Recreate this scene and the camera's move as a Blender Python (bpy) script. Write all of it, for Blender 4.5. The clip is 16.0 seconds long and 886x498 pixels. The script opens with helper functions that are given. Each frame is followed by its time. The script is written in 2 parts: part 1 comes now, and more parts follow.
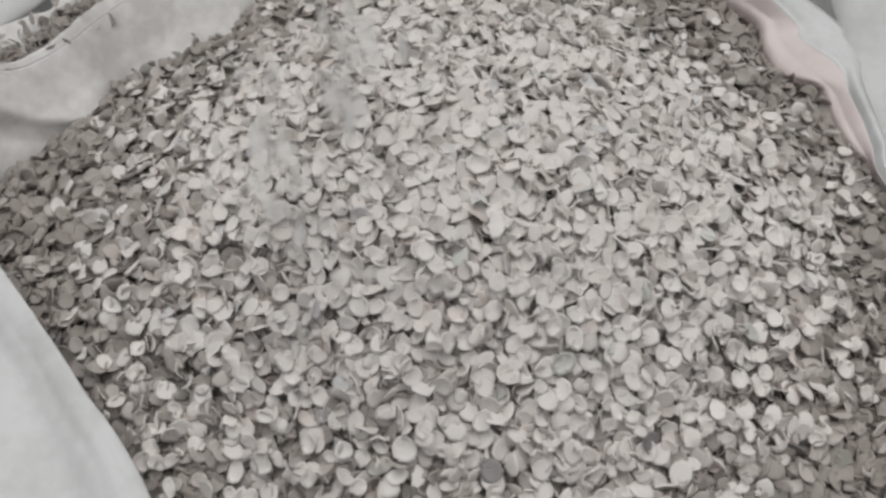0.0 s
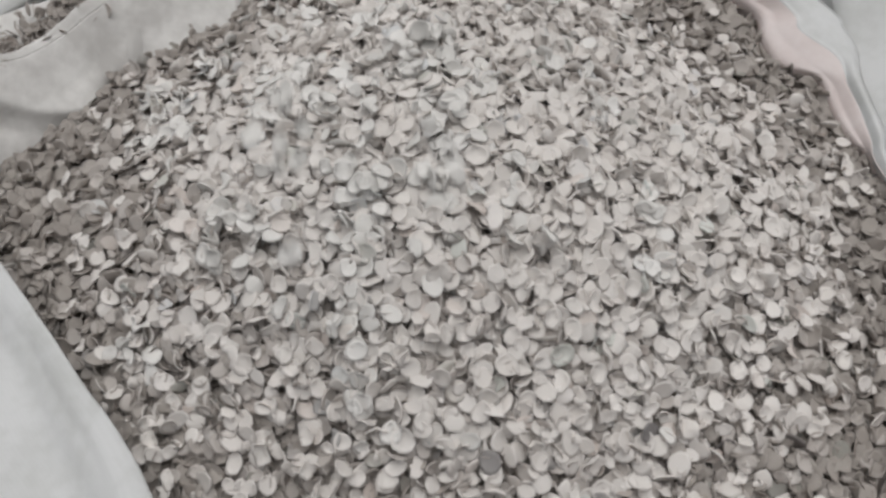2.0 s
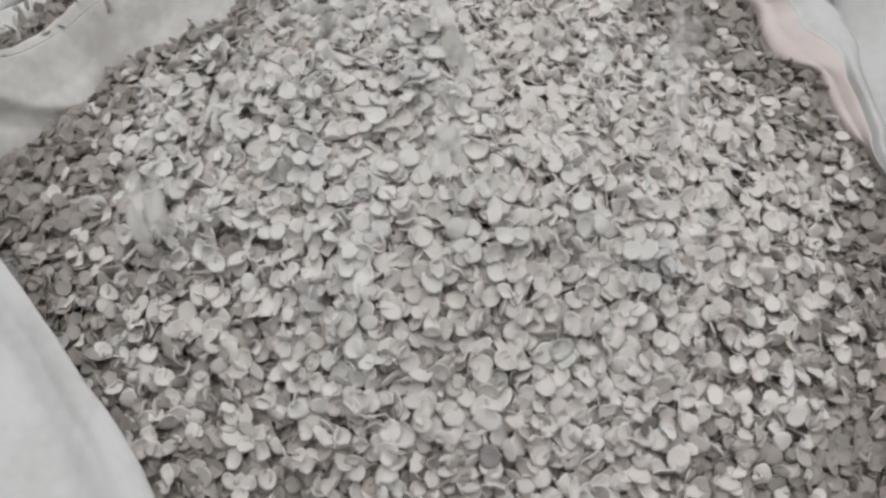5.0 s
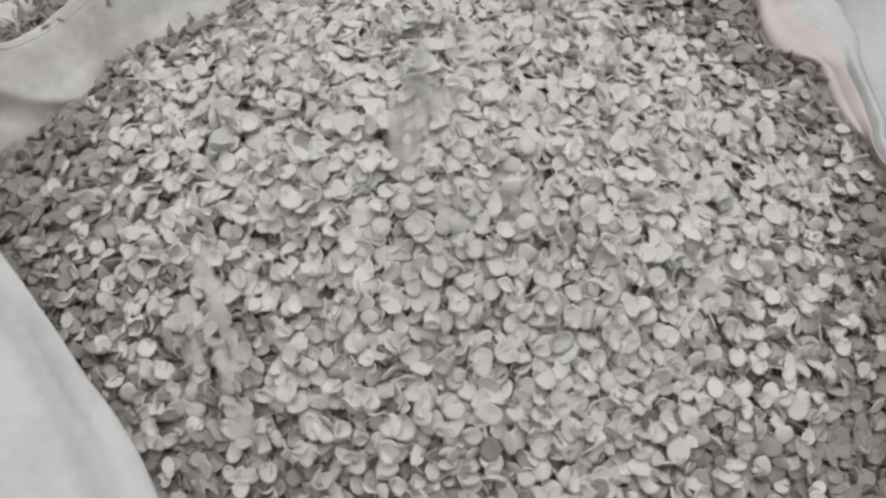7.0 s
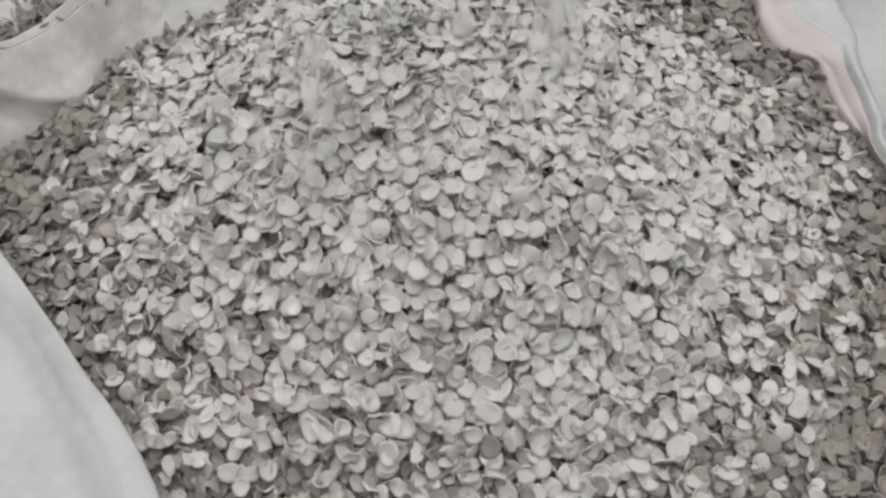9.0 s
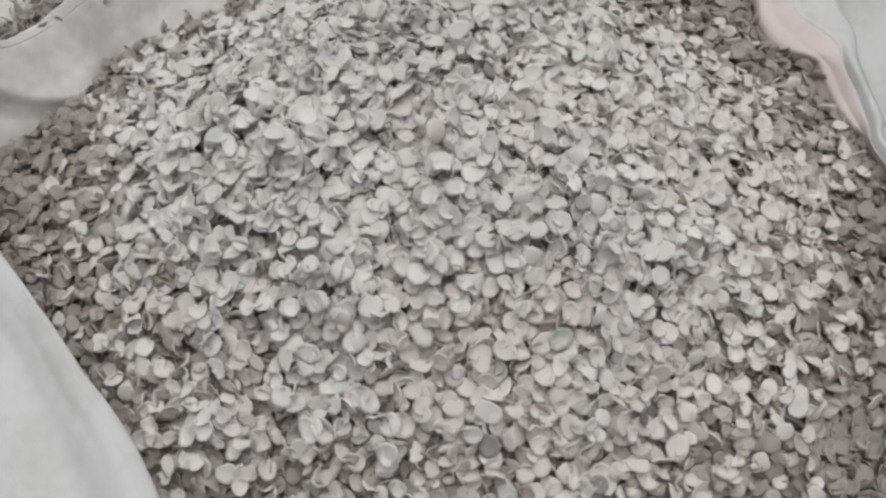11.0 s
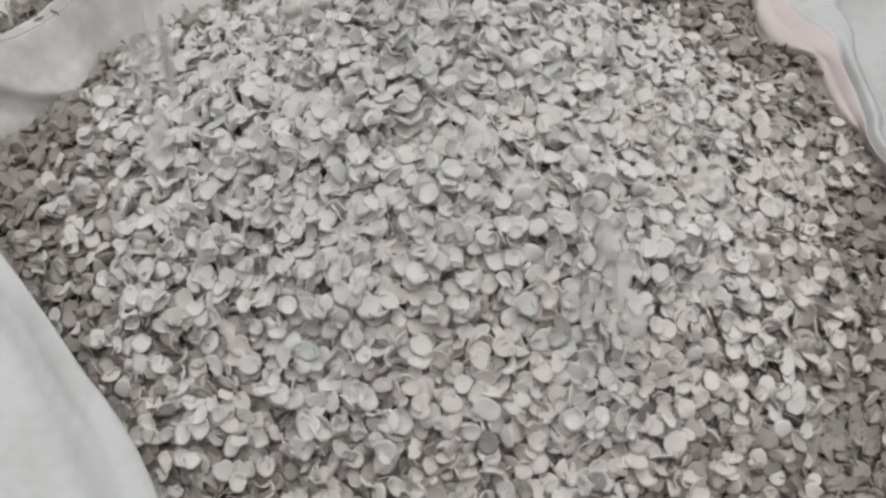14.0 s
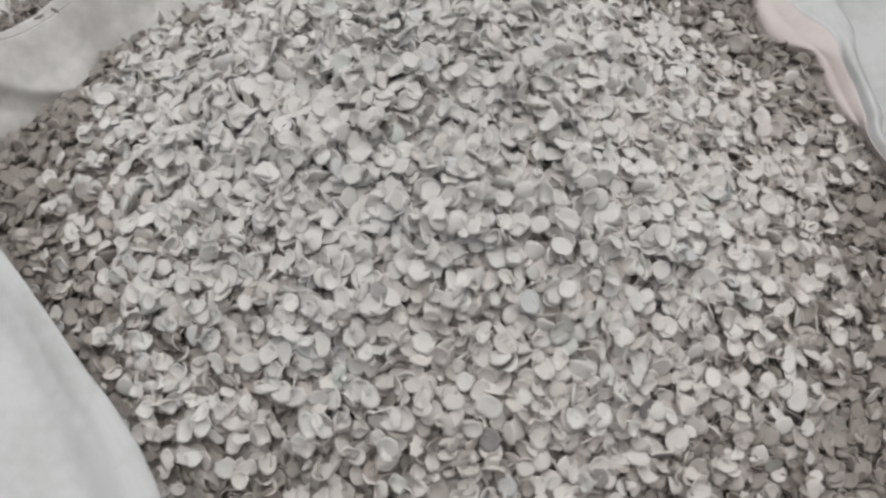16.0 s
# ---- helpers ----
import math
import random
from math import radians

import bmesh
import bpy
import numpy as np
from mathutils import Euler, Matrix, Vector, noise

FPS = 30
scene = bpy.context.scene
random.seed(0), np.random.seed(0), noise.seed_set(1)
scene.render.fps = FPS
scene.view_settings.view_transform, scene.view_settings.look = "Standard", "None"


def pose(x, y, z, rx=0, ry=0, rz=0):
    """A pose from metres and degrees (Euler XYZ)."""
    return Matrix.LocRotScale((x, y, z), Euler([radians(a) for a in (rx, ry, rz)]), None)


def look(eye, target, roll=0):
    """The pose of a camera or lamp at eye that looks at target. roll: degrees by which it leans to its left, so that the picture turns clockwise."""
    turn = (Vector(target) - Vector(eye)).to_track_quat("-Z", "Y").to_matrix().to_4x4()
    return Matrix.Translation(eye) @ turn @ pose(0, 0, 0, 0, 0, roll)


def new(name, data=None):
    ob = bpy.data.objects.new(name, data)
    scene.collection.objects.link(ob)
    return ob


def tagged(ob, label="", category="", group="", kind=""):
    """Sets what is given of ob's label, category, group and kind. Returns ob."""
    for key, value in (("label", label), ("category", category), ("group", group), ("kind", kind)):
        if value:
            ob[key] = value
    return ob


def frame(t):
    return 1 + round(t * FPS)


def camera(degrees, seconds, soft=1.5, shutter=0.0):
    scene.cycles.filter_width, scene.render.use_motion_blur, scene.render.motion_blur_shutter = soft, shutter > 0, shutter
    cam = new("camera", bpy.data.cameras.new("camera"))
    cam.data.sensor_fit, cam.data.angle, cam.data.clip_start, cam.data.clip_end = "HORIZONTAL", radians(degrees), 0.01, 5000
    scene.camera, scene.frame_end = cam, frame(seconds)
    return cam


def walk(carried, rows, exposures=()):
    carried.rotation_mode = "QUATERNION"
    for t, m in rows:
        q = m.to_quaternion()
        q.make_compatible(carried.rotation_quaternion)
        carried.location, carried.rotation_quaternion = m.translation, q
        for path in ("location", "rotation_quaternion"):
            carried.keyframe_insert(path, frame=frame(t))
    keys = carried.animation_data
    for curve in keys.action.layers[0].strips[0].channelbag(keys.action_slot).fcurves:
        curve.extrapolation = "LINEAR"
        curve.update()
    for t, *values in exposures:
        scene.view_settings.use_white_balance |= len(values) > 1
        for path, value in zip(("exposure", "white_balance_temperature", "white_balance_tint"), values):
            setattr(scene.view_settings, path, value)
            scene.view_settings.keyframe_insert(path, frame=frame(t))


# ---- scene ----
# A hand-held camera over a large open sack, tilting slowly down.
cam = camera(44, 16.0, soft=2.9, shutter=0.65)
EYE = Vector((0.0, -0.17, 1.2))
# seconds, turn about x, y, z, drift of the eye
TURNS = [
    (0.0, 32.636, 0.094, 0.310, 0.0029, -0.0008, 0.0001),
    (0.5, 32.650, -0.004, 0.273, 0.0032, 0.0001, -0.0007),
    (1.0, 32.500, -0.039, 0.236, 0.0027, 0.0003, -0.0007),
    (1.5, 32.365, -0.056, 0.178, 0.0024, -0.0002, -0.0012),
    (2.0, 32.180, -0.020, 0.188, 0.0013, 0.0004, -0.0013),
    (2.5, 32.073, -0.024, 0.160, 0.0006, 0.0002, -0.0005),
    (3.0, 32.000, -0.000, 0.100, 0.0000, -0.0000, 0.0000),
    (3.5, 31.982, 0.038, 0.123, 0.0015, 0.0001, -0.0003),
    (4.0, 31.977, 0.050, 0.149, 0.0022, 0.0001, -0.0005),
    (6.5, 31.639, 0.058, 0.027, 0.0026, 0.0004, -0.0012),
    (7.0, 31.541, 0.064, 0.040, 0.0018, -0.0000, -0.0008),
    (7.5, 31.442, 0.074, 0.051, 0.0020, -0.0000, 0.0005),
    (8.0, 31.423, 0.104, 0.042, 0.0011, -0.0003, 0.0021),
]
TURNS += [
    (8.5, 31.445, 0.093, -0.040, 0.0004, -0.0001, 0.0012),
    (9.0, 31.431, -0.012, -0.122, -0.0008, -0.0007, 0.0009),
    (11.5, 31.392, -0.040, -0.188, -0.0008, -0.0005, -0.0005),
    (12.0, 31.365, -0.132, -0.196, -0.0014, -0.0008, -0.0015),
    (12.5, 31.280, -0.217, -0.248, -0.0027, -0.0006, -0.0009),
    (13.0, 31.220, -0.255, -0.236, -0.0045, -0.0006, -0.0004),
    (13.5, 31.202, -0.306, -0.275, -0.0056, 0.0001, -0.0004),
    (14.0, 31.057, -0.376, -0.271, -0.0064, 0.0029, 0.0004),
    (14.5, 30.971, -0.408, -0.262, -0.0079, 0.0037, 0.0010),
    (15.0, 30.877, -0.378, -0.300, -0.0079, 0.0029, 0.0018),
    (15.5, 30.929, -0.363, -0.357, -0.0083, 0.0023, 0.0010),
    (16.0, 31.009, -0.402, -0.370, -0.0096, 0.0011, -0.0001),
]
walk(cam, [(t, pose(*(EYE + Vector(drift)), rx, ry, rz)) for t, rx, ry, rz, *drift in TURNS], exposures=[(0.0, 0.0), (16.0, 0.0)])

# ---- light: bright overcast sky, very soft sun high up ----
world = bpy.data.worlds.new("sky")
scene.world = world
world.use_nodes = True
wn, wl = world.node_tree.nodes, world.node_tree.links
sky = wn.new("ShaderNodeTexSky")
sky.sky_type, sky.sun_disc = "NISHITA", False
sky.sun_elevation, sky.sun_rotation = radians(84), radians(0)
sky.dust_density, sky.air_density = 4.0, 1.0
grey = wn.new("ShaderNodeHueSaturation")
grey.inputs["Saturation"].default_value = 0.10
wl.new(sky.outputs[0], grey.inputs["Color"])
wl.new(grey.outputs[0], wn["Background"].inputs["Color"])
wn["Background"].inputs["Strength"].default_value = 0.07
sun = new("sun", bpy.data.lights.new("sun", "SUN"))
sun.data.energy, sun.data.angle, sun.data.color = 1.42, radians(65), (1.0, 0.975, 0.945)
sun.matrix_world = look((0.05, 0.95, 3.0), (0, 0.62, 0))


# ---- materials ----
def material(name):
    m = bpy.data.materials.new(name)
    m.use_nodes = True
    n, l = m.node_tree.nodes, m.node_tree.links
    return m, n, l, n["Principled BSDF"]


def math_node(n, l, op, a, b=None):
    q = n.new("ShaderNodeMath")
    q.operation = op
    for i, v in enumerate((a, b)):
        if v is None:
            continue
        if isinstance(v, (int, float)):
            q.inputs[i].default_value = v
        else:
            l.new(v, q.inputs[i])
    return q.outputs[0]


def noise_node(n, l, scale, detail=4, vec=None):
    q = n.new("ShaderNodeTexNoise")
    q.inputs["Scale"].default_value, q.inputs["Detail"].default_value = scale, detail
    if vec is not None:
        l.new(vec, q.inputs["Vector"])
    return q.outputs["Fac"]


def ramp_node(n, l, fac, stops):
    q = n.new("ShaderNodeValToRGB")
    while len(q.color_ramp.elements) < len(stops):
        q.color_ramp.elements.new(0.5)
    for e, (p, c) in zip(q.color_ramp.elements, stops):
        e.position, e.color = p, (*c, 1)
    l.new(fac, q.inputs[0])
    return q.outputs[0]


def mix_colour(n, l, fac, a, b, blend="MIX"):
    q = n.new("ShaderNodeMix")
    q.data_type, q.blend_type = "RGBA", blend
    for i, v in ((0, fac), (6, a), (7, b)):
        if isinstance(v, (int, float)):
            q.inputs[i].default_value = v
        elif isinstance(v, tuple):
            q.inputs[i].default_value = (*v, 1)
        else:
            l.new(v, q.inputs[i])
    return q.outputs[2]


def bumped(n, l, bsdf, height, strength, distance):
    b = n.new("ShaderNodeBump")
    b.inputs["Strength"].default_value, b.inputs["Distance"].default_value = strength, distance
    l.new(height, b.inputs["Height"])
    l.new(b.outputs[0], bsdf.inputs["Normal"])


def thin(m, n, l, bsdf, colour, share):
    """Lets part of the light through a thin sheet."""
    tr, mx = n.new("ShaderNodeBsdfTranslucent"), n.new("ShaderNodeMixShader")
    mx.inputs[0].default_value = share
    if isinstance(colour, tuple):
        tr.inputs[0].default_value = (*colour, 1)
    else:
        l.new(colour, tr.inputs[0])
    l.new(bsdf.outputs[0], mx.inputs[1])
    l.new(tr.outputs[0], mx.inputs[2])
    l.new(mx.outputs[0], n["Material Output"].inputs["Surface"])


def flake_material(name, tones, dusting, share):
    """Thin plastic film: tones from piece to piece, a few odd ones, fine dust."""
    m, n, l, p = material(name)
    geo, info, tex = n.new("ShaderNodeNewGeometry"), n.new("ShaderNodeObjectInfo"), n.new("ShaderNodeTexCoord")
    r = math_node(n, l, "FRACT", math_node(n, l, "ADD", geo.outputs["Random Per Island"], info.outputs["Random"]))
    a, b, c, d = tones
    odd = tuple(v * 0.92 for v in b)
    tone = ramp_node(n, l, r, [
        (0.0, a), (0.30, b), (0.62, c), (0.925, d), (0.955, (odd[0], odd[1] * 0.94, odd[2] * 0.91)), (0.972, (odd[0] * 0.95, odd[1] * 1.02, odd[2])),
        (0.985, (odd[0] * 0.93, odd[1] * 0.97, odd[2] * 1.02)), (0.9965, b), (0.999, (0.16, 0.15, 0.16))])
    dust = noise_node(n, l, 260, 3, tex.outputs["Object"])
    col = mix_colour(n, l, math_node(n, l, "MULTIPLY", dust, 0.30), tone, dusting)
    l.new(col, p.inputs["Base Color"])
    p.inputs["Roughness"].default_value = 0.55
    p.inputs["Specular IOR Level"].default_value = 0.35
    bumped(n, l, p, noise_node(n, l, 420, 2, tex.outputs["Object"]), 0.35, 0.0008)
    thin(m, n, l, p, col, share)
    return m


def fabric(name, colour, stain, share=0.25):
    """Woven plastic tape cloth: fine crossed weave, dust stains."""
    m, n, l, p = material(name)
    tex = n.new("ShaderNodeTexCoord")
    weave = []
    for axis in ("X", "Y"):
        w = n.new("ShaderNodeTexWave")
        w.bands_direction = axis
        w.inputs["Scale"].default_value, w.inputs["Distortion"].default_value, w.inputs["Detail"].default_value = 1.0, 0.6, 1
        w.inputs["Detail Scale"].default_value = 0.3
        mp = n.new("ShaderNodeMapping")
        mp.inputs["Scale"].default_value = (115, 115, 115)
        l.new(tex.outputs["UV"], mp.inputs[0])
        l.new(mp.outputs[0], w.inputs["Vector"])
        weave.append(w.outputs["Fac"])
    height = math_node(n, l, "MULTIPLY", weave[0], weave[1])
    big = noise_node(n, l, 9, 5, tex.outputs["Object"])
    small = noise_node(n, l, 60, 4, tex.outputs["Object"])
    dirt = ramp_node(n, l, math_node(n, l, "ADD", math_node(n, l, "MULTIPLY", big, 0.7), math_node(n, l, "MULTIPLY", small, 0.3)),
                     [(0.42, (0, 0, 0)), (0.60, (1, 1, 1))])
    col = mix_colour(n, l, math_node(n, l, "MULTIPLY", dirt, 0.75), colour, stain)
    col = mix_colour(n, l, math_node(n, l, "MULTIPLY", height, 0.08), col, tuple(c * 0.75 for c in stain))
    l.new(col, p.inputs["Base Color"])
    p.inputs["Roughness"].default_value = 0.6
    p.inputs["Specular IOR Level"].default_value = 0.3
    bumped(n, l, p, height, 0.12, 0.0005)
    thin(m, n, l, p, col, share)
    return m


def plain(name, colour, other, rough, scale, metal=0.0):
    m, n, l, p = material(name)
    tex = n.new("ShaderNodeTexCoord")
    f = noise_node(n, l, scale, 8, tex.outputs["Object"])
    l.new(mix_colour(n, l, f, colour, other), p.inputs["Base Color"])
    p.inputs["Roughness"].default_value, p.inputs["Metallic"].default_value = rough, metal
    bumped(n, l, p, noise_node(n, l, scale * 12, 4, tex.outputs["Object"]), 0.3, 0.002)
    return m


# Heap tones, darker to paler: brighter light at the heap's middle, put into colour.
DIM_TONE = flake_material("dim_grey_flake", ((0.49, 0.45, 0.42), (0.53, 0.49, 0.46), (0.57, 0.53, 0.495), (0.62, 0.58, 0.545)), (0.48, 0.44, 0.405), 0.38)
HALF_LIT_TONE = flake_material("half_lit_flake", ((0.64, 0.60, 0.57), (0.69, 0.65, 0.62), (0.73, 0.69, 0.66), (0.78, 0.74, 0.71)), (0.64, 0.595, 0.56), 0.36)
LIT_TONE = flake_material("lit_pale_flake", ((0.84, 0.805, 0.775), (0.88, 0.845, 0.815), (0.91, 0.88, 0.85), (0.94, 0.91, 0.885)), (0.84, 0.805, 0.775), 0.27)
# Pale copy of the film, lets less light through: makes falling pieces look lit.
FALLING_LIT = flake_material("falling_lit_flake", ((0.80, 0.785, 0.76), (0.83, 0.815, 0.79), (0.86, 0.845, 0.82), (0.90, 0.885, 0.865)), (0.81, 0.795, 0.77), 0.13)
WHITE = fabric("white_woven_cloth", (0.79, 0.80, 0.805), (0.66, 0.67, 0.66))
DUSTY = fabric("dusty_woven_cloth", (0.80, 0.79, 0.775), (0.53, 0.515, 0.50), 0.15)
PINK = fabric("pinkish_woven_cloth", (0.90, 0.835, 0.825), (0.80, 0.715, 0.70), 0.34)
CONCRETE = plain("grey_concrete", (0.30, 0.29, 0.27), (0.20, 0.19, 0.18), 0.85, 3.0)
ZINC = plain("galvanised_sheet", (0.55, 0.56, 0.57), (0.42, 0.43, 0.44), 0.45, 7.0, 0.9)


# ---- helpers for shapes ----
def mesh_object(name, verts, faces, mat, parent=None, label="", flat=None, uv=None):
    me = bpy.data.meshes.new(name)
    me.from_pydata(verts, [], faces)
    me.materials.append(mat)
    smooth = np.ones(len(faces), dtype=bool)
    if flat is not None:
        smooth[np.asarray(flat, dtype=bool)] = False
    me.polygons.foreach_set("use_smooth", smooth)
    if uv is not None:
        lay = me.uv_layers.new(name="cloth")
        idx = np.empty(len(me.loops), dtype=np.int32)
        me.loops.foreach_get("vertex_index", idx)
        lay.data.foreach_set("uv", np.asarray(uv)[idx].astype(np.float32).ravel())
    me.update()
    ob = new(name, me)
    if parent is not None:
        ob.parent = parent
    if label:
        ob["label"] = label
    return ob


def part(name, bm, mat, parent, label=""):
    me = bpy.data.meshes.new(name)
    bm.to_mesh(me)
    bm.free()
    me.materials.append(mat)
    ob = new(name, me)
    ob.parent = parent
    if label:
        ob["label"] = label
    return ob


def spline(points, samples, closed):
    """A smooth line through the points."""
    p = np.asarray(points, dtype=float)
    k = len(p)
    out = []
    for s in np.linspace(0, k if closed else k - 1, samples, endpoint=not closed):
        i = int(s) if closed else min(int(s), k - 2)
        u = s - i
        if closed:
            a, b, c, d = (p[(i + j) % k] for j in (-1, 0, 1, 2))
        else:
            a, b, c, d = p[max(i - 1, 0)], p[i], p[i + 1], p[min(i + 2, k - 1)]
        out.append(0.5 * (2 * b + (c - a) * u + (2 * a - 5 * b + 4 * c - d) * u * u + (3 * b - a - 3 * c + d) * u ** 3))
    return np.array(out)


def wrinkle(p, size, seed):
    return noise.noise(Vector(p) / size + Vector((seed, 3.1 * seed, 0)))


# ---- ground ----
def ground():
    bm = bmesh.new()
    bmesh.ops.create_grid(bm, x_segments=2, y_segments=2, size=400)
    me = bpy.data.meshes.new("ground")
    bm.to_mesh(me)
    bm.free()
    me.materials.append(CONCRETE)
    ob = new("ground", me)
    ob.location.z = FLOOR
    tagged(ob, "bare grey concrete yard floor under the sacks", "ground", kind="structure")


FLOOR = -0.80
CENTRE = np.array((0.0, 0.58))

# Stations round the sack's mouth: where the heap meets the cloth (x, y), the edge of the mouth (x, y, z), the cloth folded outward (x, y, z).
NEAR_SIDE = [
    # out of view: rim raised to throw shade on the heap's near edge
    (-0.218, -0.116, -0.174, -0.034, 0.200, -0.317, -0.225, 0.150),
    (-0.358, 0.118, -0.293, 0.207, 0.120, -0.455, 0.054, 0.080),
    (-0.469, 0.286, -0.403, 0.354, 0.120, -0.568, 0.231, 0.090),
    (-0.573, 0.431, -0.518, 0.497, 0.120, -0.677, 0.393, 0.080),
    (-0.648, 0.575, -0.610, 0.627, 0.120, -0.770, 0.570, 0.070),
]
FAR_SIDE = [
    (-0.628, 0.678, -0.643, 0.799, 0.085, -0.752, 0.888, 0.045),
    (-0.552, 0.749, -0.576, 0.842, 0.075, -0.657, 0.926, 0.045),
    (-0.482, 0.809, -0.521, 0.891, 0.075, -0.598, 0.976, 0.045),
    (-0.450, 0.864, -0.492, 0.928, 0.075, -0.570, 1.022, 0.045),
    (-0.388, 0.892, -0.423, 1.007, 0.075, -0.500, 1.099, 0.045),
    (-0.306, 0.931, -0.363, 1.072, 0.075, -0.420, 1.143, 0.045),
    (-0.283, 1.010, -0.301, 1.121, 0.075, -0.347, 1.181, 0.045),
    (-0.124, 1.128, -0.205, 1.166, 0.080, -0.241, 1.225, 0.030),
    (0.081, 1.188, 0.097, 1.223, 0.100, 0.102, 1.286, 0.040),
    (0.272, 1.128, 0.314, 1.147, 0.090, 0.348, 1.199, 0.040),
]
RIGHT_SIDE = [
    (0.452, 1.023, 0.501, 1.005, 0.018, 0.558, 1.011, 0.012),
    (0.468, 0.954, 0.517, 0.951, 0.018, 0.582, 0.960, 0.012),
    (0.485, 0.901, 0.561, 0.899, 0.018, 0.596, 0.916, 0.012),
    (0.535, 0.878, 0.567, 0.847, 0.018, 0.591, 0.868, 0.012),
    (0.546, 0.818, 0.575, 0.801, 0.018, 0.596, 0.816, 0.012),
    (0.562, 0.762, 0.579, 0.752, 0.018, 0.605, 0.761, 0.012),
    (0.588, 0.708, 0.585, 0.690, 0.018, 0.610, 0.699, 0.012),
    # unseen from here on, rim set higher so that it shades the heap
    (0.628, 0.460, 0.631, 0.469, 0.100, 0.700, 0.466, 0.080),
    (0.568, 0.163, 0.600, 0.176, 0.180, 0.690, 0.100, 0.150),
    (0.377, -0.117, 0.400, -0.140, 0.220, 0.450, -0.240, 0.180),
    (0.070, -0.200, 0.080, -0.220, 0.220, 0.087, -0.330, 0.180),
]
STATIONS = NEAR_SIDE + FAR_SIDE + RIGHT_SIDE


def bulk_bag():
    """The open sack: inner walls, and cuffs folded outward and hanging down."""
    sack = new("bulk_bag")
    sack.location = (CENTRE[0], CENTRE[1], FLOOR)
    tagged(sack, "large open white woven bulk sack filled with grey flakes", "bulk bag")
    rows = [[] for _ in range(11)]
    for bx, by, rx, ry, rz, ox, oy, oz in STATIONS:
        way = np.array((bx, by)) - CENTRE
        way /= np.linalg.norm(way)
        q = lambda x, y, d, z: (x + way[0] * d, y + way[1] * d, z)
        prof = [q(bx, by, 0.03, -0.45), q(bx, by, 0.02, -0.12), q(bx, by, 0.0, -0.01),
                (0.5 * (bx + rx), 0.5 * (by + ry), 0.5 * rz), (rx, ry, rz), (0.86 * rx + 0.14 * ox, 0.86 * ry + 0.14 * oy, rz - (0.012 if bx > 0.5 else 0.0)),
                (0.5 * (rx + ox), 0.5 * (ry + oy), 0.5 * (rz + oz) + 0.006), (ox, oy, oz), q(ox, oy, 0.005, oz - 0.014),
                q(ox, oy, 0.03, oz - 0.16), q(ox, oy, 0.03, FLOOR + 0.005)]
        for row, p in zip(rows, prof):
            row.append(p)
    nu, per = 420, 14
    lines = [spline(r, nu, True) for r in rows]
    nv = per * 10 + 1
    grid = np.array([spline([ln[i] for ln in lines], nv, False) for i in range(nu)])
    around = np.concatenate([[0], np.cumsum(np.linalg.norm(np.diff(grid[:, 4 * per], axis=0), axis=1))])
    up = np.concatenate([[0], np.cumsum(np.linalg.norm(np.diff(grid[nu // 5], axis=0), axis=1))])
    for i in range(nu):
        for j in range(nv):
            x, y, z = grid[i, j]
            way = np.array((x, y)) - CENTRE
            way /= np.linalg.norm(way)
            edge = abs(j - 4 * per) / per
            amp = min(1.0, 0.25 + 0.75 * edge)
            d = 0.010 * wrinkle((around[i], up[j] * 0.35, 0), 0.10, 1.7) + 0.004 * wrinkle((around[i], up[j] * 0.6, 0), 0.035, 5.2)
            d += 0.0015 * wrinkle((around[i], up[j], 0), 0.012, 9.0)
            station = i / nu * len(STATIONS)
            if station > len(NEAR_SIDE) + len(FAR_SIDE) - 0.6:
                amp *= 0.25
            elif j > 4.2 * per:
                ease = min(1.0, (j - 4.2 * per) / (0.6 * per))
                d += ease * 0.032 * wrinkle((around[i] * 0.22, up[j], 0), 0.055, 4.4)
            if 4.2 < station < 7.4:  # a flap of slack cloth hangs over the lower part of the wall
                line = (2 + 2 * 0.72 * min(1.0, max(0.0, (7.1 - station) / 1.9))) * per
                if j < line and j > 1.2 * per:
                    deep = min(1.0, (line - j) / 5.0) * min(1.0, (station - 4.2) / 0.5)
                    out = max(0.0, 1 - (line - j) / 1.5) * min(1.0, (station - 4.2) / 0.5) * min(1.0, (7.4 - station) / 0.4)
                    grid[i, j] += (deep * 0.016 - out * 0.007) * np.array((way[0] * 0.8, way[1] * 0.8, -0.6))
                elif line <= j < line + 0.9 * per:
                    out = (1 - (j - line) / (0.9 * per)) * min(1.0, (station - 4.2) / 0.5) * min(1.0, (7.4 - station) / 0.4)
                    grid[i, j] -= out * 0.007 * np.array((way[0] * 0.8, way[1] * 0.8, -0.6))
            grid[i, j] += amp * d * np.array((way[0] * 0.5, way[1] * 0.5, 0.9))
    base = np.array((CENTRE[0], CENTRE[1], FLOOR))
    turns = len(STATIONS)

    def panel(name, s0, s1, j0, j1, mat, label):
        i0, i1 = round(s0 / turns * nu), round(s1 / turns * nu)
        wide, tall = i1 - i0 + 1, j1 - j0 + 1
        verts, uv, faces = [], [], []
        for i in range(i0, i1 + 1):
            for j in range(j0, j1 + 1):
                verts.append(tuple(grid[i % nu, j] - base))
                uv.append((around[i % nu] if i < nu else around[-1] + 0.01, up[j]))
        for a in range(wide - 1):
            for b in range(tall - 1):
                k = a * tall + b
                faces.append((k, k + 1, k + tall + 1, k + tall))
        ob = mesh_object(name, verts, faces, mat, sack, label, uv=uv)
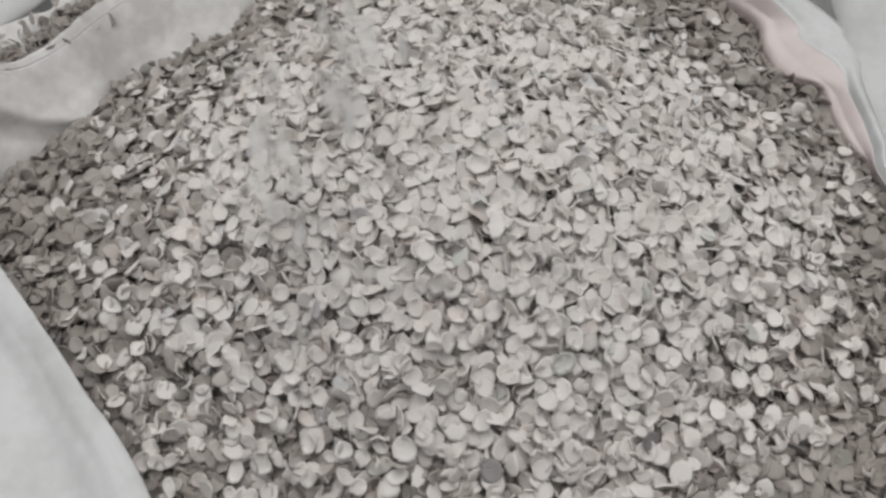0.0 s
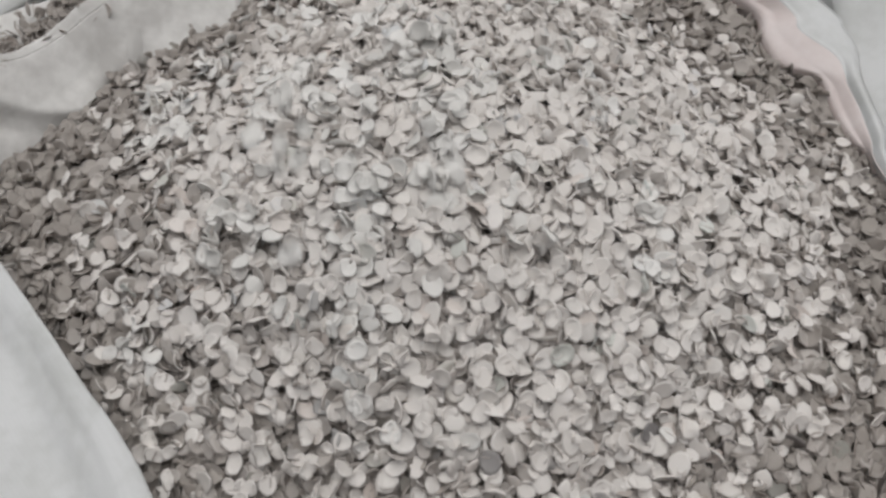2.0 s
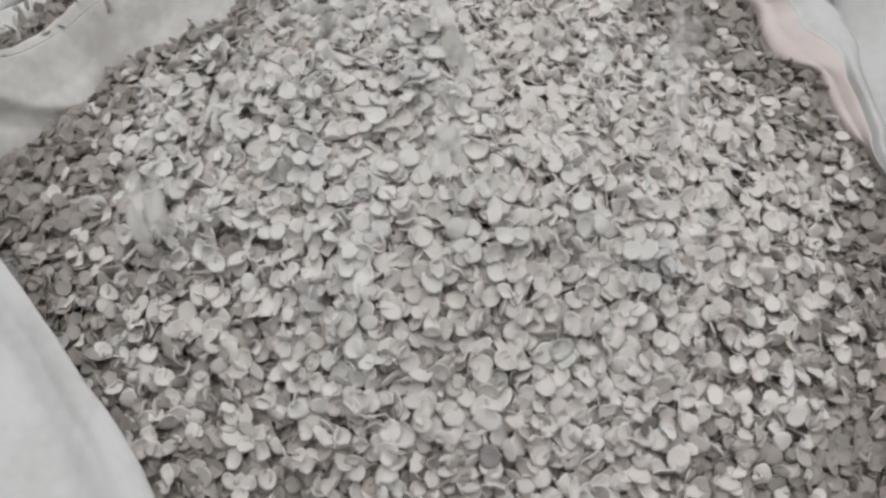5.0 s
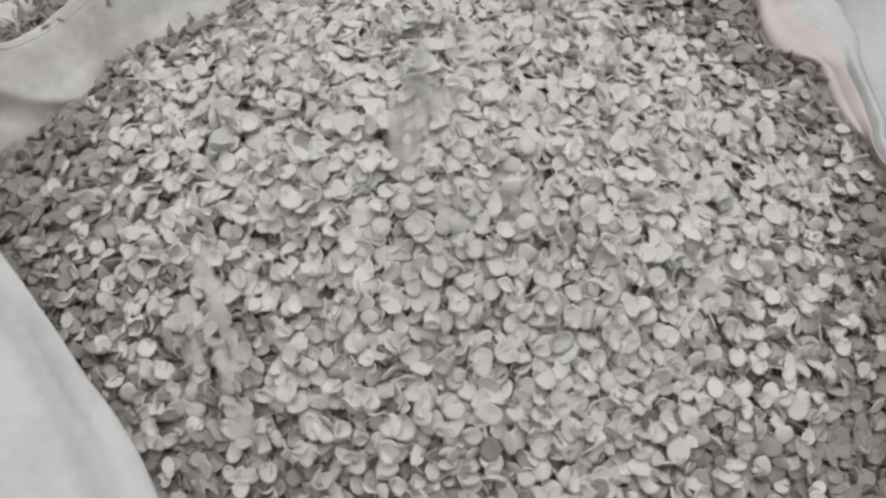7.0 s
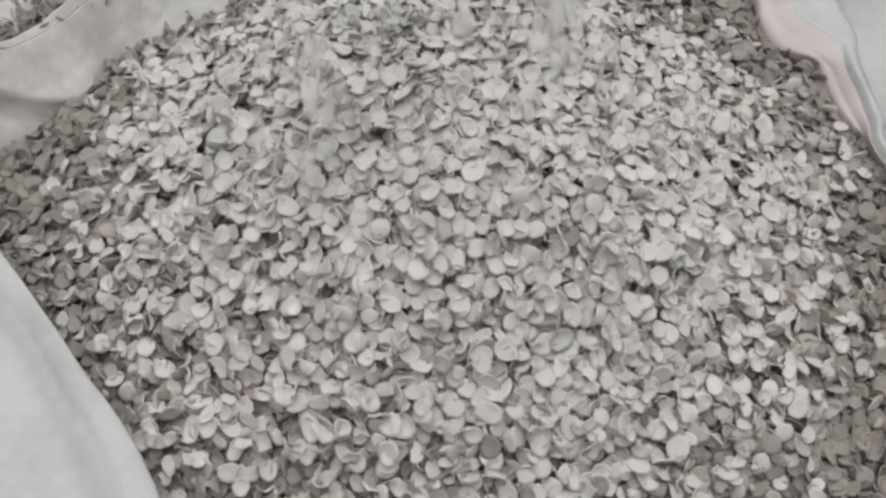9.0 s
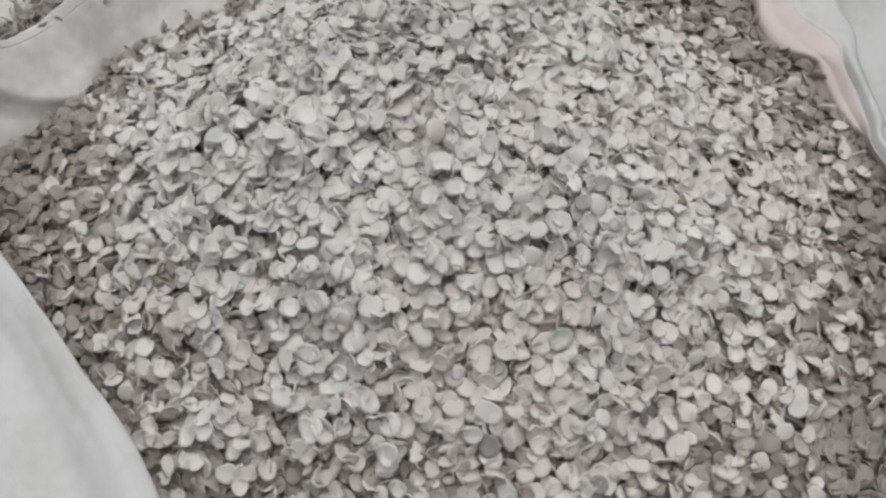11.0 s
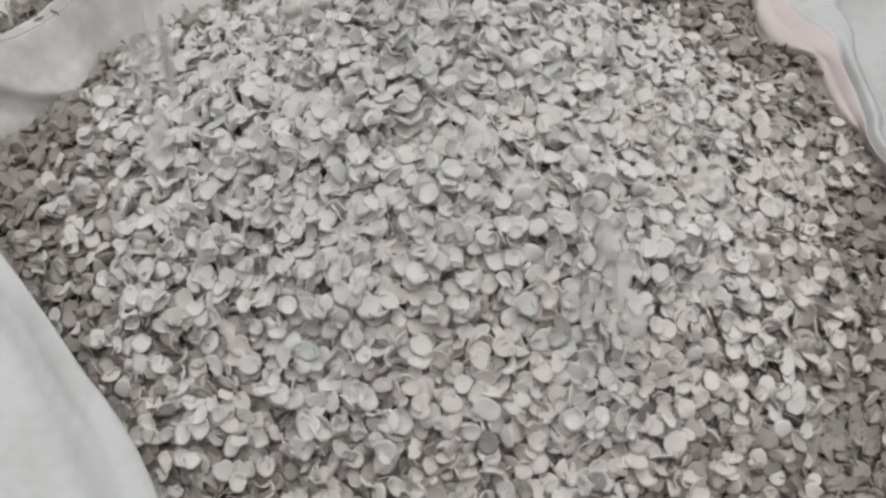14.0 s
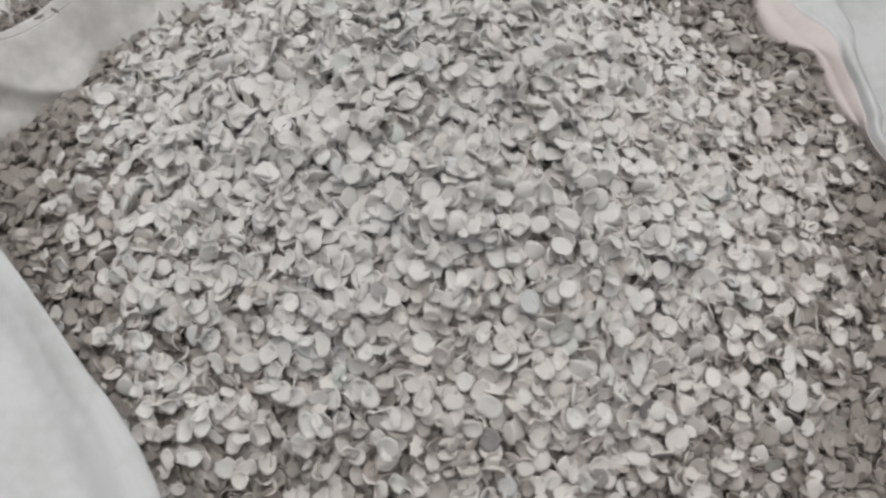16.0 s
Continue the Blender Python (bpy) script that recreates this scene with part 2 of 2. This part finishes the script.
        mod = ob.modifiers.new("thickness", "SOLIDIFY")
        mod.thickness, mod.offset = 0.0012, 0.0
        return ob

    a, b = len(NEAR_SIDE), len(NEAR_SIDE) + len(FAR_SIDE)
    rim, last = 4 * per, nv - 1
    for s0, s1, inner, outer, word in ((0, a - 0.3, WHITE, WHITE, "white"), (a - 0.3, b - 0.6, DUSTY, DUSTY, "dusty grey-white"),
                                       (b - 0.6, turns, PINK, WHITE, "pinkish white")):
        panel("inner_wall", s0, s1, 0, rim, inner, word + " woven inner wall")
        panel("cuff", s0, s1, rim, last, outer, ("white" if outer is WHITE else word) + " cloth cuff folded outward")


def neighbour_bag(x, y, rx, ry, top, seed, label):
    """A full, closed sack standing beside: bulging sides, slack wrinkled top."""
    sack = new("bulk_bag")
    sack.location = (x, y, FLOOR)
    tagged(sack, label, "bulk bag", group="sacks standing side by side")
    nu, nv = 120, 60
    h = top - FLOOR
    verts, uv, faces = [], [], []
    for j in range(nv + 1):
        v = j / nv
        if v < 0.6:
            w = v / 0.6
            r, z = 0.93 + 0.07 * math.sin(math.pi * w), h * 0.9 * w
        else:
            w = (v - 0.6) / 0.4
            r, z = math.cos(w * math.pi / 2) * 0.98 + 0.001, h * (0.9 + 0.1 * math.sin(w * math.pi / 2))
        for i in range(nu):
            an = 2 * math.pi * i / nu
            c, s = math.cos(an), math.sin(an)
            k = (abs(c) ** 3 + abs(s) ** 3) ** (-1 / 3)
            p = Vector((rx * r * k * c, ry * r * k * s, z))
            d = 0.03 * wrinkle(p, 0.22, seed) + 0.012 * wrinkle(p, 0.07, seed + 2)
            p += Vector((c * 0.5, s * 0.5, 0.8 * min(1, v * 2))) * d
            verts.append(tuple(p))
            uv.append((an * rx, v * 1.6))
    for j in range(nv):
        for i in range(nu):
            k, q = j * nu + i, j * nu + (i + 1) % nu
            faces.append((k, q, q + nu, k + nu))
    mesh_object("body", verts, faces, WHITE, sack, uv=uv)


# ---- flakes ----
SEG = 11


def flake_shape(rng):
    """One thin disc, bent, cupped or wavy: vertices of unit radius and faces."""
    bend, cup, wave = rng.normal(0, 0.30), rng.normal(0.03, 0.16), rng.normal(0, 0.13)
    ph, ax, oval = rng.uniform(0, 6.28, 2), rng.uniform(0, 3.14), rng.uniform(0.80, 1.0)
    torn = rng.random() < 0.25
    lip = 0.10 if rng.random() < 0.5 else 0.0
    thick = rng.uniform(0.03, 0.055)

    def lift(x, y):
        u = x * math.cos(ax) + y * math.sin(ax)
        an = math.atan2(y, x)
        r2 = x * x + y * y
        return bend * u * u + cup * r2 + wave * r2 * math.sin(3 * an + ph[0])

    top, low = [(0, 0, lift(0, 0))], [(0, 0, lift(0, 0) - thick)]
    ring1, ring2, ring3 = [], [], []
    for i in range(SEG):
        an = 2 * math.pi * i / SEG
        r = 1 + 0.07 * math.sin(2 * an + ph[1]) + rng.normal(0, 0.05)
        if torn and 2 <= i <= 4:
            r *= rng.uniform(0.45, 0.75)
        x, y = r * math.cos(an), r * math.sin(an) * oval
        ring1.append((0.72 * x, 0.72 * y, lift(0.72 * x, 0.72 * y)))
        ring2.append((x, y, lift(x, y) + lip))
        ring3.append((x * 0.99, y * 0.99, lift(x, y) - thick))
    verts = np.array(top + ring1 + ring2 + ring3 + low)
    faces, flat = [], []
    for i in range(SEG):
        k = (i + 1) % SEG
        faces += [(0, 1 + i, 1 + k), (1 + i, 1 + SEG + i, 1 + SEG + k, 1 + k),
                  (1 + SEG + i, 1 + 2 * SEG + i, 1 + 2 * SEG + k, 1 + SEG + k), (1 + 3 * SEG, 1 + 2 * SEG + k, 1 + 2 * SEG + i)]
        flat += [False, False, True, False]
    return verts, faces, flat


def curl_shape(rng):
    """A torn, half rolled-up piece of film, of about unit radius."""
    verts, faces, n = [], [], 9
    roll, wide, twist, thick = rng.uniform(0.9, 2.2), rng.uniform(0.30, 0.62), rng.normal(0, 0.5), 0.07
    for i in range(n + 1):
        u = 2 * i / n - 1
        a, half = roll * u, wide * (1 - 0.55 * u * u) * rng.uniform(0.85, 1.1)
        c, s = math.sin(a) / roll, (1 - math.cos(a)) / roll
        lean = twist * u
        for side in (-1, 1):
            verts += [(c * 1.1, side * half * math.cos(lean), s - 0.3 + side * half * math.sin(lean) - low) for low in (0, thick)]
    for i in range(n):
        k = 4 * i
        faces += [(k, k + 2, k + 6, k + 4), (k + 1, k + 5, k + 7, k + 3), (k, k + 4, k + 5, k + 1), (k + 2, k + 3, k + 7, k + 6)]
    faces += [(0, 1, 3, 2), (4 * n, 4 * n + 2, 4 * n + 3, 4 * n + 1)]
    return np.array(verts), faces, [False, False, True, True] * n + [True, True]


RNG = np.random.default_rng(7)
SHAPES = [flake_shape(RNG) for _ in range(40)] + [curl_shape(RNG) for _ in range(8)]


def mound(x, y):
    """Height of the heap's surface."""
    d2 = ((x + 0.02) / 0.34) ** 2 + ((y - 0.56) / np.where(y < 0.56, 0.28, 0.34)) ** 2
    return 0.29 * np.exp(-0.5 * d2) - 0.055


MOUTH = spline([s[:2] for s in STATIONS], 160, True)


def inside(x, y, margin=0.0):
    px, py = MOUTH[:, 0] * (1 - margin) + CENTRE[0] * margin, MOUTH[:, 1] * (1 - margin) + CENTRE[1] * margin
    qx, qy = np.roll(px, -1), np.roll(py, -1)
    cross = (py > y) != (qy > y)
    with np.errstate(divide="ignore", invalid="ignore"):
        at = px + (y - py) / (qy - py) * (qx - px)
    return bool(np.count_nonzero(cross & (x < at)) % 2)


CELL, X0, Y0, NX, NY = 0.003, -0.95, -0.15, 600, 570
GX, GY = np.meshgrid(X0 + CELL * np.arange(NX), Y0 + CELL * np.arange(NY), indexing="ij")
HEIGHT = mound(GX, GY) - 0.026


def settle(x, y, spread=50.0, steep=0.22, kinds=48):
    """Lays one flake on the heap as it stands and returns its shape's number, pose and size."""
    size = float(np.clip(RNG.normal(0.0116, 0.0014), 0.0080, 0.0150))
    tilt, way, spin = radians(RNG.uniform(55, 86) if RNG.random() < steep else min(abs(RNG.normal(0, spread)), 82)), RNG.uniform(0, 6.283), RNG.uniform(0, 6.283)
    i, j = int((x - X0) / CELL), int((y - Y0) / CELL)
    sx = (HEIGHT[i + 5, j] - HEIGHT[i - 5, j]) / (10 * CELL)
    sy = (HEIGHT[i, j + 5] - HEIGHT[i, j - 5]) / (10 * CELL)
    sx, sy = max(-0.8, min(0.8, sx)), max(-0.8, min(0.8, sy))
    up = Vector((-sx, -sy, 1)).normalized()
    rot = Euler((0, 0, way)).to_matrix() @ Euler((tilt, 0, 0)).to_matrix() @ Euler((0, 0, spin)).to_matrix()
    rot = Vector((0, 0, 1)).rotation_difference(up).to_matrix() @ rot
    nrm = rot @ Vector((0, 0, 1))
    nz = max(nrm.z, 0.2)
    k = 5
    dx, dy = GX[i - k:i + k + 1, j - k:j + k + 1] - x, GY[i - k:i + k + 1, j - k:j + k + 1] - y
    dz = -(nrm.x * dx + nrm.y * dy) / nz
    foot = dx * dx + dy * dy + dz * dz < (size * 0.95) ** 2
    h = HEIGHT[i - k:i + k + 1, j - k:j + k + 1]
    z = float(np.quantile((h - dz)[foot], 0.78)) if foot.any() else float(h[k, k])
    h[foot] = np.maximum(h[foot], z + dz[foot] + 0.0012)
    m = Matrix.Translation((x, y, z + 0.0012)) @ rot.to_4x4() @ Matrix.Scale(size, 4)
    return int(RNG.integers(kinds)), m


def joined(name, laid, mat, parent, label=""):
    """Many laid flakes as one mesh."""
    verts, faces, flat, base = [], [], [], 0
    for k, m in laid:
        v, f, s = SHAPES[k]
        a = np.array(m)
        verts.append(v @ a[:3, :3].T + a[:3, 3])
        faces += [tuple(q + base for q in face) for face in f]
        flat += s
        base += len(v)
    return mesh_object(name, np.concatenate(verts).tolist(), faces, mat, parent, label, flat)


def flake_meshes(mat):
    out = []
    for v, f, s in SHAPES:
        me = bpy.data.meshes.new("flake")
        me.from_pydata(v.tolist(), [], f)
        me.materials.append(mat)
        me.polygons.foreach_set("use_smooth", ~np.array(s))
        out.append(me)
    return out


DIM_MESHES, HALF_LIT_MESHES, LIT_MESHES, FALLING_LIT_MESHES = (flake_meshes(m) for m in (DIM_TONE, HALF_LIT_TONE, LIT_TONE, FALLING_LIT))


def heap():
    """The heap in the sack: a dense core, loose flakes over it, the nearest ones single."""
    pile = new("flake_heap")
    tagged(pile, "heaped mound of grey-white plastic discs filling the sack", "heap of flakes")
    step = 6
    xs, ys = GX[::step, ::step], GY[::step, ::step]
    n0, n1 = xs.shape
    keep = np.array([[inside(xs[i, j], ys[i, j], -0.02) for j in range(n1)] for i in range(n0)])
    number, verts, faces = -np.ones((n0, n1), dtype=int), [], []
    for i in range(n0):
        for j in range(n1):
            if keep[i, j]:
                number[i, j] = len(verts)
                verts.append((xs[i, j], ys[i, j], mound(xs[i, j], ys[i, j]) - 0.030))
    for i in range(n0 - 1):
        for j in range(n1 - 1):
            q = [number[i, j], number[i + 1, j], number[i + 1, j + 1], number[i, j + 1]]
            if min(q) >= 0:
                faces.append(tuple(int(a) for a in q))
    mesh_object("core", verts, faces, DIM_TONE, pile, "packed flakes under the loose ones")
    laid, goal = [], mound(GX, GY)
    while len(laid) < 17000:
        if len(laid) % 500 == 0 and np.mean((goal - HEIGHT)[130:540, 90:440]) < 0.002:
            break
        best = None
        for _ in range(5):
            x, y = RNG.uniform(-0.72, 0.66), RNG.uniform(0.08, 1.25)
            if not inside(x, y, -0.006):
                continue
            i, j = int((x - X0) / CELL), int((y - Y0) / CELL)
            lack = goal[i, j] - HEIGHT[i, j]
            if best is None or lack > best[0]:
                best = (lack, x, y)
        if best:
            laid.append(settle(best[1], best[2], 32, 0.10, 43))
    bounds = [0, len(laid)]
    for count, wide, steep in ((2800, 0.21, 0.10), (3600, 0.165, 0.10)):  # laid on top, palest last: their colour carries the brighter light at the middle
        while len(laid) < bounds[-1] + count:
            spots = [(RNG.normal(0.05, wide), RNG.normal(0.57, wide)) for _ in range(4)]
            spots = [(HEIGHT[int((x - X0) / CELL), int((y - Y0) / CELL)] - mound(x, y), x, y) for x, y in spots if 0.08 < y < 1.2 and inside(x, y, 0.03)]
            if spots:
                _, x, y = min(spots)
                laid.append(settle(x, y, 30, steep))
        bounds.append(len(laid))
    near = [k for k in range(len(laid) - 1, 0, -1) if abs(laid[k][1].translation.x) < 0.32 and 0.2 < laid[k][1].translation.y < 0.46][:300]
    chosen = set(near)
    layers = (("settled_flakes", DIM_TONE, DIM_MESHES), ("dusted_flakes", HALF_LIT_TONE, HALF_LIT_MESHES), ("fresh_flakes", LIT_TONE, LIT_MESHES))
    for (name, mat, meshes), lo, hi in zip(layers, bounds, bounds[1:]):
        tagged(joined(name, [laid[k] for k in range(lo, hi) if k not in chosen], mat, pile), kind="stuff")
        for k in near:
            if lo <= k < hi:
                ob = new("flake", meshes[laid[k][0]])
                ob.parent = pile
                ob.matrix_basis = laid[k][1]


# ---- falling flakes ----
DROP, SLOW = 4.0, 0.60  # blown down the spout, then slowed by the air over the last stretch
T_FAST, T_SLOW = 0.45, 0.33
MOVES = []


def fall_rows(rest, hit, slide, tumble, rng):
    """Rows of a fall that ends in the pose rest: waiting in the spout, falling, striking the heap, sliding a little, lying still."""
    t_fall = T_FAST + T_SLOW
    land = rest.translation - slide + Vector((0, 0, 0.006))
    lead = 0.6 * (Vector((-0.08, 0.62, 0)) - Vector((land.x, land.y, 0)))
    turns = [rest.to_quaternion()]
    lean = Vector((1.0, rng.normal(0, 0.3), 0)).normalized()
    for k in range(5):
        ax = Vector(rng.normal(0, 1, 3)).normalized()
        if not tumble:  # a clump: rocks a little as it lands
            turns.append(Matrix.Rotation(radians((4, 8, 6, 0, 0)[k]), 3, lean).to_quaternion() @ turns[-1])
            continue
        turns.append(Matrix.Rotation(radians(rng.uniform(0.3, 1) * tumble), 3, ax).to_quaternion() @ turns[-1])
    make = lambda p, q: Matrix.LocRotScale(p, q, None)

    def at(s):
        s = min(max(s, 0), t_fall)
        if s < T_FAST:
            high = DROP - (DROP - SLOW) * (s / T_FAST) ** 1.3
        else:
            high = SLOW * (1 - (s - T_FAST) / T_SLOW)
        return land + lead * (1 - s / t_fall) + Vector((0, 0, high))

    rows = []
    for s, q in ((0.0, 5), (T_FAST * 0.6, 4), (T_FAST, 3), (t_fall - 0.1, 2), (t_fall - 1 / 30, 2)):
        rows.append((hit - t_fall + s, make(at(s), turns[q])))
    rows.append((hit, make(land, turns[1])))
    rows.append((hit + 0.1, make(land + slide * 0.5 + Vector((0, 0, 0.006)), turns[1])))
    rows.append((hit + 0.27, make(rest.translation, turns[0])))
    out = [r for r in rows if 0.02 < r[0] < 15.98]
    if rows[-1][0] <= 15.98:
        creep = slide * min(0.5, 0.05 * (16.0 - hit))
        out.append((16.0, Matrix.Translation(creep) @ rows[-1][1]))
    else:
        nxt = next(k for k, r in enumerate(rows) if r[0] >= 15.98)
        out.append((16.0, make(at(16.0 - hit + t_fall) if 16 < hit else land, turns[max(0, 5 - nxt)])))
    if rows[0][0] > 0.02:
        out.insert(0, (0.0, rows[0][1]))
    else:
        out.insert(0, (0.0, make(at(t_fall - hit) if hit > 0 else rest.translation, turns[2])))
    return out


def stream():
    """Flakes raining from the spout, single and in loose clumps."""
    rng = np.random.default_rng(21)
    events = [(t, "flake") for t in rng.uniform(0.05, 16.25, 300)] + [(t, "clump") for t in rng.uniform(0.05, 16.25, 300)]
    for hit, kind in sorted(events):
        hit = round(hit * 30) / 30
        while True:
            x, y = rng.normal(-0.08, 0.20), rng.normal(0.66, 0.19)
            if inside(x, y, 0.12) and 0.2 < y < 1.15 and x > -0.45:
                break
        away = Vector((x + 0.05, y - 0.57, 0))
        slide = away.normalized() * rng.uniform(0.005, 0.03) + Vector((0, 0, -0.004))
        if kind == "flake":
            k, m = settle(x, y, 38, 0.1)
            size = m.to_scale().x
            ob = new("falling_flake", FALLING_LIT_MESHES[k])
            ob.scale = (size, size, size)
            tagged(ob, "grey-white plastic disc dropping onto the heap", "flake", group="flakes raining into the sack")
            MOVES.append((ob, fall_rows(Matrix.LocRotScale(m.translation, m.to_quaternion(), None), hit, slide, 75, rng)))
        else:
            laid = []
            for _ in range(int(rng.integers(8, 15))):
                px, py = x + rng.normal(0, 0.015), y + float(np.clip(rng.normal(0, 0.04), -0.08, 0.08))
                laid.append(settle(px, py, 30, 0.1))
            mid = Vector((x, y, sum(m.translation.z for _, m in laid) / len(laid)))
            ob = new("falling_clump")
            for k, m in laid:
                piece = new("flake", FALLING_LIT_MESHES[k])
                piece.parent = ob
                piece.matrix_basis = Matrix.Translation(-mid) @ m
            tagged(ob, "loose clump of grey-white plastic discs dropping onto the heap", "flakes", group="clumps raining into the sack")
            MOVES.append((ob, fall_rows(Matrix.Translation(mid), hit, slide, 0, rng)))


def spout():
    """Sheet-metal spout over the sack, from which the flakes drop."""
    ob = new("filling_spout")
    ob.location = (-0.08, 0.62, 3.98)
    tagged(ob, "plain galvanised sheet-metal filling spout above the sack", "spout")
    for k in range(4):
        bm = bmesh.new()
        bmesh.ops.create_cube(bm, size=1, matrix=Matrix.Rotation(k * math.pi / 2, 4, "Z") @ Matrix.Translation((0.25, 0, 0.13)) @ Matrix.Diagonal((0.003, 0.50, 0.26, 1)))
        part("sheet", bm, ZINC, ob)


def shred_shape():
    """A narrow curled strip of film."""
    verts, faces, n = [], [], 8
    for i in range(n + 1):
        u = 2 * i / n - 1
        verts += [(u, 0.35 * u * u + 0.07 * side, 0.4 * math.sin(2.4 * u) + low) for side, low in ((-1, 0), (1, 0), (1, -0.03), (-1, -0.03))]
    for i in range(n):
        k = 4 * i
        faces += [(k + a, k + (a + 1) % 4, k + 4 + (a + 1) % 4, k + 4 + a) for a in range(4)]
    faces += [(3, 2, 1, 0), tuple(4 * n + a for a in range(4))]
    return np.array(verts), faces, [True] * len(faces)


def spilled_flakes():
    """Flakes and shreds lodged in the fold behind the sack's edge."""
    laid = []
    rng = np.random.default_rng(4)
    for _ in range(190):
        s = rng.uniform(0, 1)
        x, y = -0.634 + 0.161 * s + rng.normal(0, 0.016), 0.841 + 0.148 * s + rng.normal(0, 0.016)
        rot = Euler((rng.normal(0, 0.6), rng.normal(0, 0.6), rng.uniform(0, 6.28)))
        laid.append((int(rng.integers(48)), Matrix.LocRotScale((x, y, 0.066 + rng.uniform(-0.010, 0.010)), rot, None) @ Matrix.Scale(rng.uniform(0.008, 0.011), 4)))
    SHAPES.append(shred_shape())
    for _ in range(70):
        s = rng.uniform(0, 1)
        x, y = -0.634 + 0.161 * s + rng.normal(0, 0.016), 0.841 + 0.148 * s + rng.normal(0, 0.016)
        rot = Euler((rng.normal(0, 0.5), rng.normal(0, 0.5), rng.uniform(0, 6.28)))
        laid.append((48, Matrix.LocRotScale((x, y, 0.078 + rng.uniform(-0.008, 0.008)), rot, None) @ Matrix.Scale(rng.uniform(0.010, 0.018), 4)))
    ob = joined("spilled_flakes", laid, DIM_TONE, None)
    SHAPES.pop()
    tagged(ob, "grey flakes lodged in the fold behind the sack's edge", "flakes", kind="stuff")


def motions():
    for ob, rows in MOVES:
        walk(ob, rows)


ground()
bulk_bag()
neighbour_bag(1.20, 1.03, 0.57, 0.62, -0.05, 3.0, "full white woven bulk sack standing beside the open one")
neighbour_bag(-1.03, 1.38, 0.50, 0.50, 0.10, 8.0, "full white woven bulk sack standing behind the open one")
spilled_flakes()
heap()
stream()
spout()
motions()
